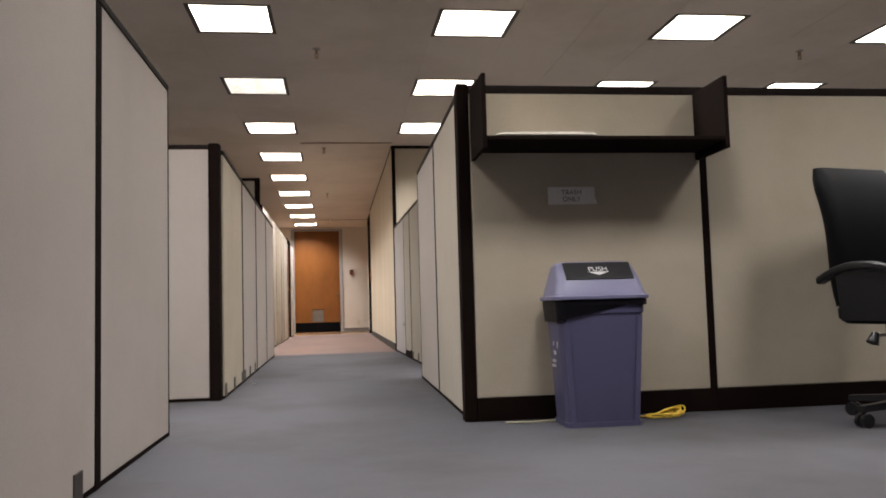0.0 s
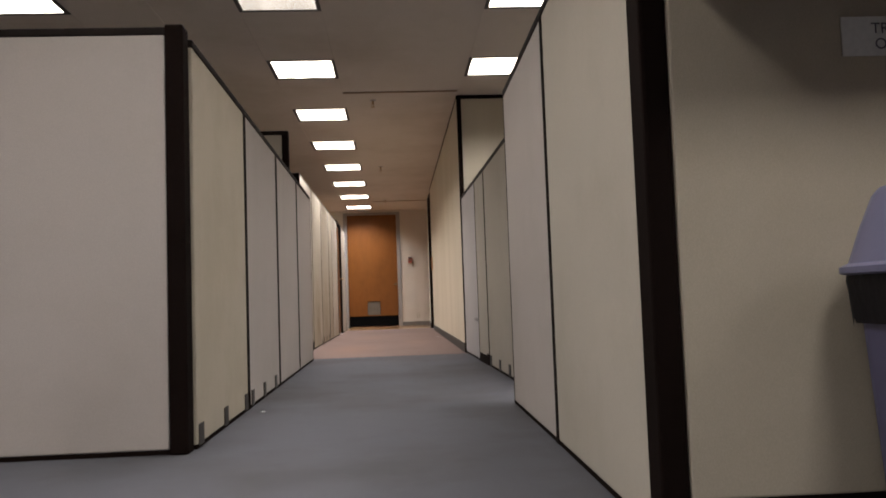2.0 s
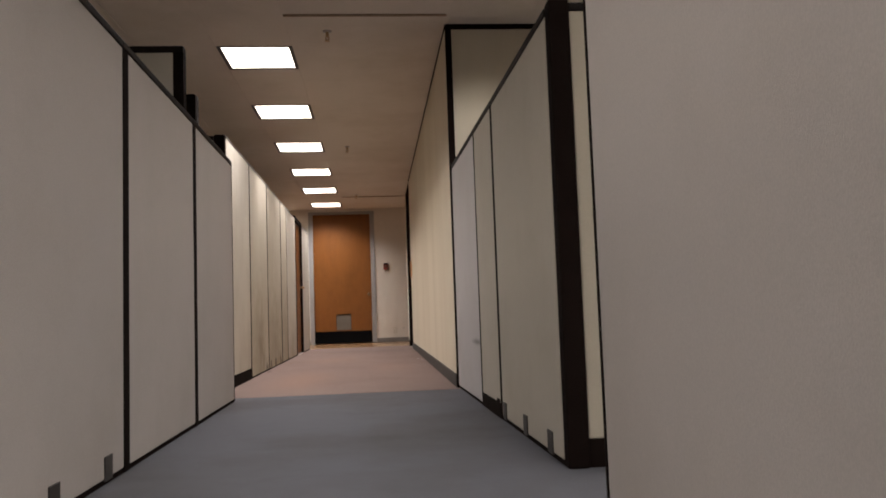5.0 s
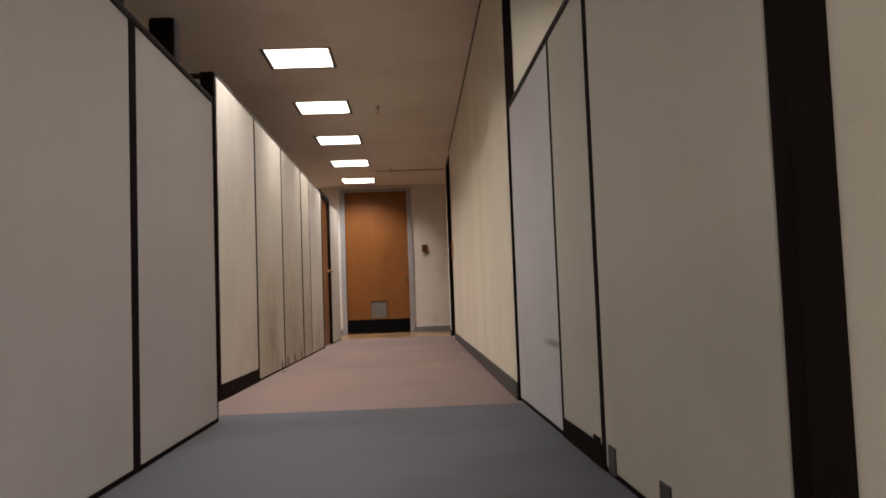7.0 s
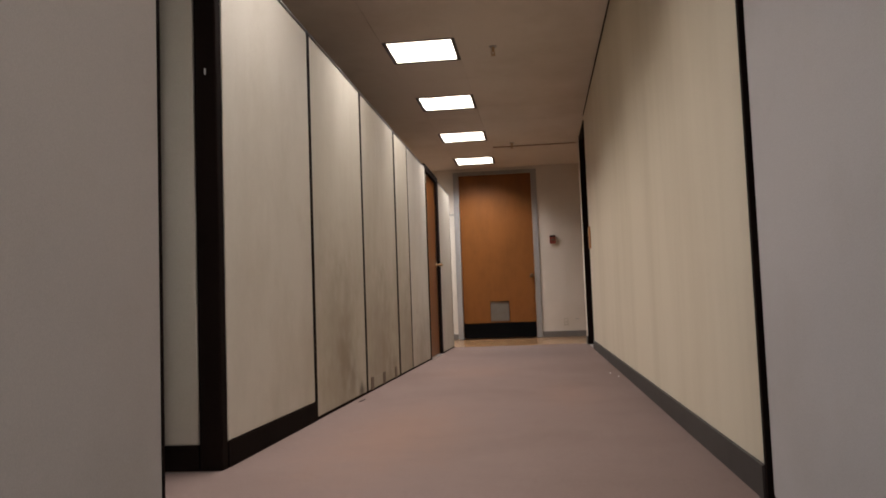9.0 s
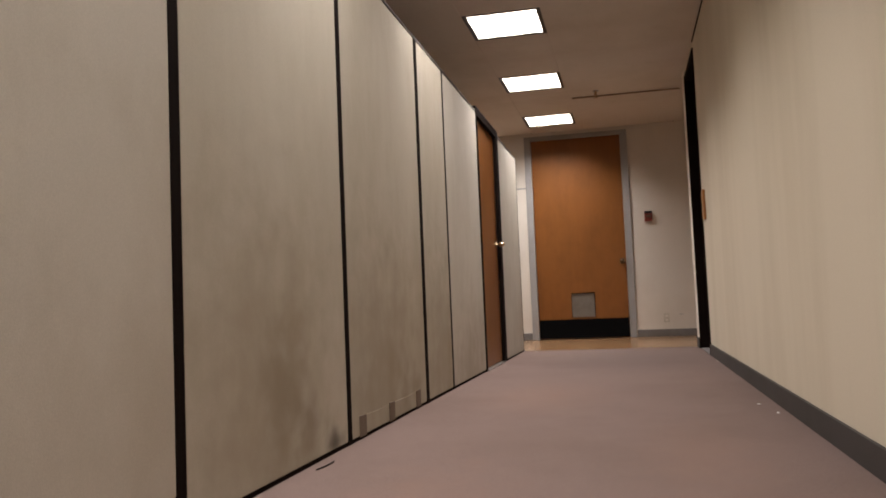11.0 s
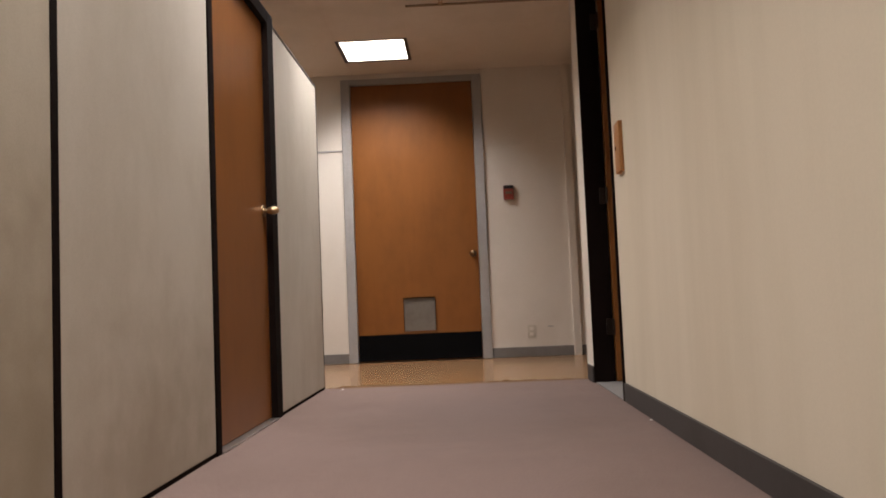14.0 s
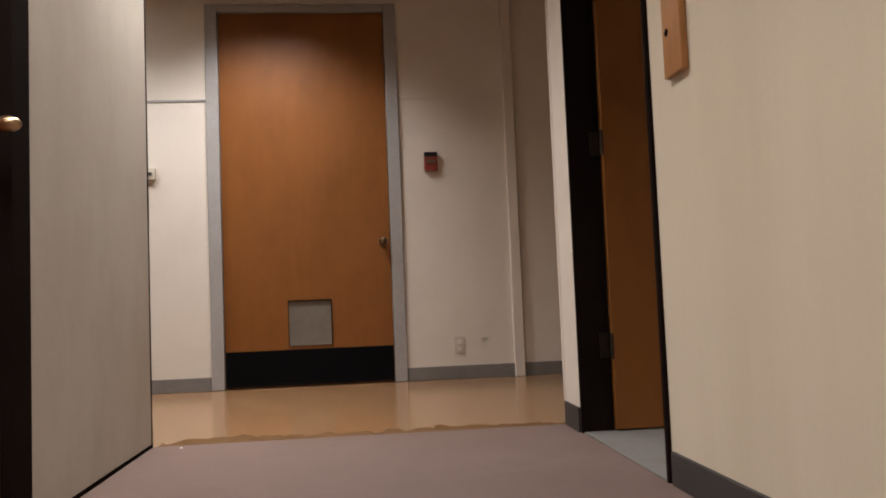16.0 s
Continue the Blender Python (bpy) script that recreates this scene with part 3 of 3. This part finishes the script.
def tube_lamp(watts, colour, spread=OFFICE_SPREAD):
    d = bpy.data.lights.new("tube_light", "AREA")
    d.shape, d.size, d.size_y = "RECTANGLE", 0.52, 0.55
    d.energy, d.color, d.spread = watts, colour, radians(spread)
    return d


OFFICE_LAMP, CORRIDOR_LAMP = tube_lamp(OFFICE_WATTS, OFFICE_COLOUR), tube_lamp(CORRIDOR_WATTS, CORRIDOR_COLOUR, CORRIDOR_SPREAD)
WEAK_LAMP, HALL_LAMP = tube_lamp(WEAK_WATTS, OFFICE_COLOUR), tube_lamp(CORRIDOR_WATTS, CORRIDOR_COLOUR, HALL_SPREAD)
first_light = None
for c, r in lights:
    x, y = LIGHT_X0 + CELL * (3 * c + 0.5), LIGHT_Y0 + CELL * (3 * r + 0.5)
    weak = (c, r) == (0, 1)
    if weak:
        ceiling_light(x, y, LENS_WEAK, "square recessed ceiling light with a dim, patchy lens")
    elif first_light is None:
        first_light = ceiling_light(x, y, LENS, "square recessed fluorescent ceiling light, switched on")
    else:
        copy_thing(first_light, pose(x, y, CEIL))
    lamp = new("tube_light", WEAK_LAMP if weak else HALL_LAMP if r > 7 else CORRIDOR_LAMP if r > 2 else OFFICE_LAMP)
    lamp.matrix_basis = pose(x, y, CEIL - 0.008)


# added fill light, unseen beyond the partitions just under the ceiling, brightens the hall's left wall
hall_fill = copy_thing(first_light, pose(-2.05, 20.62, CEIL - 0.031))
hall_fill["label"] = "unseen fill light over the hall, added to brighten its left wall"
lamp = new("tube_light", OFFICE_LAMP)
lamp.matrix_basis = pose(-2.05, 20.62, CEIL - 0.042)


def sprinkler(x, y):
    s = thing("sprinkler", pose(x, y, CEIL), "small brass ceiling sprinkler head", "sprinkler", "ceiling sprinklers")
    part("escutcheon", rod(bmesh.new(), (0, 0, 0), (0, 0, -0.008), 0.035, 0.028, 20), STEEL, s, "", True)
    part("stem", rod(bmesh.new(), (0, 0, -0.008), (0, 0, -0.045), 0.012), BRASS, s)
    bm = rod(bmesh.new(), (-0.014, 0, -0.045), (-0.006, 0, -0.075), 0.004, sides=6)
    rod(bm, (0.014, 0, -0.045), (0.006, 0, -0.075), 0.004, sides=6)
    part("yoke", bm, BRASS, s)
    part("deflector", rod(bmesh.new(), (0, 0, -0.075), (0, 0, -0.079), 0.02, sides=16), BRASS, s)
    return s


heads = sprinkler(-0.095, 6.96)
for x, y in ((-0.095, 11.05), (-0.095, 15.25), (-0.085, 19.40), (4.07, 6.82)):
    copy_thing(heads, pose(x, y, CEIL))


# ---- shelf, sign, bin, cables, chair ----
def overhead_shelf():
    s = thing("wall_shelf", pose(0, 4.205, 0.012), "dark brown overhead shelf hung on a cubicle wall", "shelf")
    x0, x1, dep = 0.688, 1.85, 0.33
    part("shelf_board", slab(x0 + 0.021, x1 - 0.021, -dep + 0.004, 0, 1.274, 1.292, 0.003), TRIM, s)
    for x in (x0, x1 - 0.02):
        part("side_panel", slab(x, x + 0.02, -dep, 0, 1.235, 1.575, 0.003), TRIM, s)


overhead_shelf()
sheet = bmesh.new()
loft(sheet, [rounded(0.47, 0.2, 0.03, 1.3045, 1.0, 4.03), rounded(0.49, 0.22, 0.035, 1.318, 1.0, 4.03), rounded(0.46, 0.2, 0.04, 1.332, 1.0, 4.03), rounded(0.40, 0.14, 0.04, 1.338, 1.0, 4.03)])
tagged(part("folded_bag", sheet, material("cream_paper", (0.47, 0.43, 0.37), 0.85, grain=60, bump=0.2, stain=9, stain_amount=0.2)), "flat folded cream paper bag on the shelf", "paper bag")


def trash_sign():
    s = thing("wall_sign", pose(1.182, 4.206, 1.075), "white paper sign with grey lettering on a cubicle wall", "sign")
    part("sheet", slab(-0.118, 0.118, -0.0025, 0, -0.043, 0.043), PAPER, s)
    ear = bmesh.new()
    tri = [(0.082, -0.0028, -0.043), (0.122, -0.026, -0.044), (0.118, -0.0028, -0.008)]
    ear.faces.new([ear.verts.new(p) for p in tri])
    ear.faces.new([ear.verts.new((x, y + 0.0008, z - 0.0006)) for x, y, z in reversed(tri)])
    part("curled_corner", ear, PAPER, s)
    for z, text in ((0.016, "TRASH"), (-0.018, "ONLY")):
        writing("lettering", text, 0.034, pose(0, -0.003, z, 90), INK, s)


trash_sign()


def waste_bin():
    b = thing("waste_bin", pose(1.203, 4.0, 0, 0, 0, -1.5), "slate-blue plastic swing-lid waste bin with black liner", "waste bin")
    body = bmesh.new()
    loft(body, [rounded(0.335, 0.235, 0.045, 0.0), rounded(0.342, 0.24, 0.05, 0.012), rounded(0.39, 0.285, 0.05, 0.50), rounded(0.40, 0.295, 0.05, 0.502), rounded(0.405, 0.30, 0.05, 0.56)])
    part("body", body, PLASTIC_BLUE, b, "", True)
    for sx in (-1, 1):
        rib = loft(bmesh.new(), [[(sx * 0.142 - 0.012, -0.117, 0.012), (sx * 0.142 + 0.012, -0.117, 0.012), (sx * 0.142 + 0.012, -0.124, 0.016), (sx * 0.142 - 0.012, -0.124, 0.016)],
                                 [(sx * 0.168 - 0.012, -0.140, 0.49), (sx * 0.168 + 0.012, -0.140, 0.49), (sx * 0.168 + 0.012, -0.146, 0.486), (sx * 0.168 - 0.012, -0.146, 0.486)]])
        part("rib", rib, PLASTIC_BLUE, b)
    foot = loft(bmesh.new(), [rounded(0.347, 0.246, 0.03, 0.001), rounded(0.349, 0.248, 0.03, 0.022)])
    part("foot_band", foot, PLASTIC_BLUE, b)
    liner = bmesh.new()
    rings = []
    for k, (z, grow) in enumerate(((0.505, 0.004), (0.535, 0.014), (0.55, 0.018), (0.575, 0.012))):
        ring = rounded(0.402 + grow, 0.298 + grow, 0.04, z, steps=8)
        rings.append([(x, y, zz + ((0.018 + random.uniform(-0.012, 0.008) - (0.03 if x < -0.12 else 0.0) + 0.11 * x) if k == 0 else 0)) for x, y, zz in ring])
    loft(liner, rings, False)
    part("liner", liner, BAG, b, "black plastic bin liner", True)
    lid = bmesh.new()
    loft(lid, [rounded(0.43, 0.315, 0.045, 0.562), rounded(0.445, 0.33, 0.05, 0.566), rounded(0.445, 0.33, 0.05, 0.578), rounded(0.42, 0.305, 0.05, 0.585), rounded(0.385, 0.26, 0.05, 0.655, 0, 0.005),
               rounded(0.36, 0.17, 0.05, 0.715, 0, 0.02), rounded(0.34, 0.14, 0.045, 0.73, 0, 0.02), rounded(0.30, 0.10, 0.04, 0.736, 0, 0.02)])
    lid_ob = part("lid", lid, PLASTIC_LID, b, "pale slate swing lid", True)
    flap_m = Matrix.Translation((0, -0.090, 0.689)) @ pose(0, 0, 0, 47, 0, 0)
    flap = part("flap", slab(-0.155, 0.155, -0.052, 0.052, -0.004, 0.008, 0.004), PLASTIC_BLACK, lid_ob, "black push flap")
    flap.matrix_basis = flap_m
    writing("lettering", "PUSH", 0.037, flap_m @ pose(0, 0.006, 0.0085), WHITE_PRINT, lid_ob)
    arrow = bmesh.new()
    tri = [arrow.verts.new(p) for p in ((-0.05, -0.01, 0), (0.05, -0.01, 0), (0.0, -0.032, 0))]
    arrow.faces.new(tri[::-1])
    arrow_ob = part("arrow", arrow, WHITE_PRINT, lid_ob)
    arrow_ob.matrix_basis = flap_m @ pose(0, 0, 0.0088)
    # printed recycling mark on the narrow side: three bent bars in a ring, and two bars of print under it
    side = Matrix.Translation((-0.186, -0.02, 0.36)) @ pose(0, 0, 0, 90, 0, -90) @ pose(0, 0, 0, -3.3, 0, 0)
    for k in range(3):
        bm = bmesh.new()
        prev = None
        for i in range(7):
            a = radians(90 + 120 * k + 12 + 14 * i)
            pair = [bm.verts.new((r * math.cos(a), r * math.sin(a), 0)) for r in (0.026, 0.044)]
            if prev:
                bm.faces.new((prev[0], prev[1], pair[1], pair[0]))
            prev = pair
        ob = part("printed_arrow", bm, WHITE_PRINT, b)
        ob.matrix_basis = side @ pose(0, 0, 0.004)
    for k in range(2):
        bm = bmesh.new()
        q = [bm.verts.new(p) for p in ((-0.035, -0.075 - 0.022 * k, 0), (0.035, -0.075 - 0.022 * k, 0), (0.035, -0.062 - 0.022 * k, 0), (-0.035, -0.062 - 0.022 * k, 0))]
        bm.faces.new(q)
        ob = part("printed_bar", bm, WHITE_PRINT, b)
        ob.matrix_basis = side @ pose(0, 0, 0.007)


waste_bin()

pts = []
coil = random.Random(5)
for i in range(60):
    a = i * 0.66
    reach = coil.uniform(0.6, 1.15)
    pts.append((1.55 + 0.006 * (i % 9) - 0.02 + reach * 0.10 * math.cos(a), 4.05 + reach * 0.062 * math.sin(a), 0.006 + coil.uniform(0, 0.02) + 0.035 * max(0.0, math.cos(a - 0.4)) * (i / 60)))
pts = [(1.36, 4.13, 0.006), (1.41, 4.11, 0.006), (1.46, 4.08, 0.008)] + pts
tagged(tube("cable", pts, 0.0042, CABLE_YELLOW), "coiled yellow cable lying on the carpet", "cable")
tagged(tube("cable", [(0.80, 4.125, 0.005), (0.88, 4.10, 0.005), (0.96, 4.105, 0.005), (1.03, 4.12, 0.005), (1.10, 4.145, 0.005)], 0.004, CABLE_WHITE), "off-white cable lying on the carpet", "cable")


def office_chair():
    c = thing("office_chair", pose(2.535, 3.57, 0, 0, 0, 13), "black leather executive chair with padded arms on casters", "chair")
    back = bmesh.new()
    rings = []
    for k in range(13):
        f = k / 12
        z = 0.50 + 0.645 * f
        w = 0.365 + 0.10 * math.sin(min(1, f * 1.3) * math.pi / 2) - (0.05 * max(0, f - 0.88) / 0.12)
        y = 0.24 + 0.10 * f + 0.03 * math.cos(f * 5)
        dpt = 0.105 - 0.05 * max(0, f - 0.9) / 0.1
        rings.append([(x, y + yy * 1.0, z) for x, yy, _ in rounded(w, dpt, min(0.045, dpt / 2 - 0.002), 0)])
    loft(back, rings)
    part("backrest", back, LEATHER, c, "padded black leather backrest", True)
    seat = bmesh.new()
    loft(seat, [rounded(0.48, 0.47, 0.08, 0.425), rounded(0.53, 0.52, 0.09, 0.45), rounded(0.54, 0.53, 0.1, 0.49), rounded(0.50, 0.49, 0.1, 0.525), rounded(0.40, 0.40, 0.1, 0.535)])
    part("seat", seat, LEATHER, c, "padded black leather seat", True)
    for s in (-1, 1):
        arm = bmesh.new()
        rings = []
        for k in range(11):
            f = k / 10
            y = -0.13 + 0.39 * f
            z = 0.675 - (0.02 * ((0.45 - f) / 0.45) ** 2 if f < 0.45 else 0.055 * ((f - 0.45) / 0.55) ** 2)
            rings.append([(s * (0.30 + 0.035 * (1 - f) ** 3) + xx * (0.45 + 0.55 * min(1.0, f * 4)), y, z + zz * (0.5 + 0.5 * min(1.0, f * 4))) for xx, zz, _ in rounded(0.062, 0.036, 0.014, 0)])
        loft(arm, rings)
        a = part("armrest", arm, PLASTIC_BLACK, c, "curved glossy black armrest", True)
        sup = loft(bmesh.new(), [[(s * 0.285 - 0.015, -0.05, 0.44), (s * 0.285 + 0.015, -0.05, 0.44), (s * 0.285 + 0.015, 0.16, 0.44), (s * 0.285 - 0.015, 0.16, 0.44)],
                                 [(s * 0.30 - 0.016, -0.15, 0.64), (s * 0.30 + 0.016, -0.15, 0.64), (s * 0.30 + 0.016, 0.17, 0.665), (s * 0.30 - 0.016, 0.17, 0.665)]])
        part("arm_support", sup, PLASTIC_BLACK, a)
    part("mechanism", slab(-0.10, 0.10, -0.12, 0.12, 0.375, 0.4245, 0.012), PLASTIC_BLACK, c)
    lever = part("lever", rod(bmesh.new(), (-0.10, -0.02, 0.388), (-0.33, -0.03, 0.38), 0.006), STEEL, c)
    part("lever_knob", rod(bmesh.new(), (-0.325, -0.03, 0.392), (-0.345, -0.03, 0.352), 0.014, 0.026), PLASTIC_BLACK, lever, "", True)
    part("column", rod(rod(bmesh.new(), (0, 0, 0.10), (0, 0, 0.24), 0.03, sides=16), (0, 0, 0.24), (0, 0, 0.376), 0.02, sides=16), PLASTIC_BLACK, c, "", True)
    for k in range(5):
        a = radians(72 * k + 174)
        ca, sa = math.cos(a), math.sin(a)
        leg = part("base_leg", loft(bmesh.new(), [[(ca * r - sa * w, sa * r + ca * w, z) for w, z in ((-hw, z0), (hw, z0), (hw * 0.7, z1), (-hw * 0.7, z1))]
                                                  for r, hw, z0, z1 in ((0.02, 0.032, 0.085, 0.125), (0.17, 0.026, 0.075, 0.108), (0.36, 0.02, 0.066, 0.09))]), PLASTIC_BLACK, c)
        px, py = ca * 0.345, sa * 0.345
        wheel = bmesh.new()
        for off in (-0.016, 0.016):
            rod(wheel, (px - sa * (off - 0.010), py + ca * (off - 0.010), 0.029), (px - sa * (off + 0.010), py + ca * (off + 0.010), 0.029), 0.029, sides=18)
        rod(wheel, (px, py, 0.03), (px, py, 0.07), 0.01)
        part("caster", wheel, PLASTIC_BLACK, leg, "black twin-wheel caster", True)


office_chair()


# ---- wall fixtures ----
def fire_alarm():
    f = thing("fire_alarm", pose(0.432, END_Y, 1.513), "red fire alarm pull station on the hall wall", "fire alarm")
    part("body", slab(-0.047, 0.047, -0.032, -0.0005, -0.066, 0.066, 0.008), RED_PAINT, f)
    part("handle", slab(-0.03, 0.03, -0.041, -0.0325, -0.015, 0.008, 0.003), OUTLET_TAN, f, "pale pull handle")
    part("cover", slab(-0.045, 0.045, -0.037, -0.0325, 0.034, 0.064, 0.003), PLASTIC_BLACK, f)


fire_alarm()


def outlet():
    f = thing("wall_outlet", pose(0.584, END_Y, 0.23), "ivory electrical outlet low on the hall wall", "outlet")
    part("cover_plate", slab(-0.035, 0.035, -0.006, -0.0005, -0.057, 0.057, 0.003), IVORY, f)
    for z in (-0.024, 0.024):
        part("socket", slab(-0.016, 0.016, -0.008, -0.0062, z - 0.014, z + 0.014, 0.0008), WALL_WHITE, f)


outlet()
tagged(part("wall_hook", slab(0.735, 0.785, END_Y - 0.006, END_Y - 0.0005, 0.266, 0.274, 0.002), GREY_FRAME), "small grey scuffed wall clip", "wall clip")


def thermostat():
    f = thing("thermostat", pose(-1.475, END_Y, 1.47), "small grey thermostat box on the hall wall", "thermostat")
    part("cover", slab(-0.04, 0.04, -0.035, -0.0005, -0.04, 0.04, 0.006), IVORY, f)
    part("dial", slab(-0.02, 0.02, -0.039, -0.0355, -0.012, 0.012, 0.001), OUTLET_GREY, f)


thermostat()


def switch_plate():
    f = thing("wood_plate", pose(WALL_X, 17.775, 1.245), "orange veneer wooden plate with a key hole on the corridor wall", "wooden plate")
    part("board", slab(-0.02, -0.0005, -0.062, 0.062, -0.122, 0.122, 0.004), WOOD_PALE, f)
    part("key_hole", rod(bmesh.new(), (-0.0195, 0.03, 0.0), (-0.0215, 0.03, 0.0), 0.011, sides=16), BLACK, f, "dark round key hole")


switch_plate()


# ---- small litter and worn edges ----
def lint(x, y, size, turn):
    bm = slab(-size, size, -size * 0.6, size * 0.6, 0.0, size * 0.5, size * 0.15)
    for v in bm.verts:
        v.co += Vector((random.uniform(-1, 1), random.uniform(-1, 1), random.uniform(0, 0.6))) * size * 0.3
    ob = tagged(part("paper_scrap", bm, PAPER), "tiny white paper scrap on the carpet", "litter", "scraps on the carpet")
    ob.matrix_basis = pose(x, y, 0.001, 0, 0, turn)


for x, y, size, turn in ((0.70, 14.86, 0.006, 20), (0.735, 14.57, 0.007, 70), (-0.808, 19.07, 0.006, 10), (-0.607, 6.80, 0.009, 40), (0.77, 17.35, 0.005, 5)):
    lint(x, y, size, turn)

# ragged strip of old glue along the carpet's cut edge
bm = bmesh.new()
near, far = [], []
for i in range(90):
    x = -0.92 + i * 0.0192
    near.append(bm.verts.new((x, TILE_EDGE + 0.001, -0.0012)))
    far.append(bm.verts.new((x, TILE_EDGE + 0.03 + 0.2 * max(0.0, 0.45 + 0.5 * noise.noise((x * 2.3, 3.1, 0)) + 0.5 * noise.noise((x * 14, 0, 0))) + random.uniform(-0.03, 0.03), -0.0012)))
for i in range(89):
    bm.faces.new((near[i], near[i + 1], far[i + 1], far[i]))
structure("floor_glue_strip", bm, material("dried_brown_glue", (0.15, 0.083, 0.036), 0.9, specular=0.08, grain=40, bump=0.3, stain=14, stain_amount=0.4), "ragged brown glue strip at the carpet edge", "floor")
tagged(tube("loose_thread", [(-0.885, 13.36, 0.004), (-0.875, 13.41, 0.006), (-0.872, 13.45, 0.004), (-0.878, 13.5, 0.004)], 0.0025, TRIM), "short dark loose cord end on the carpet", "cord")
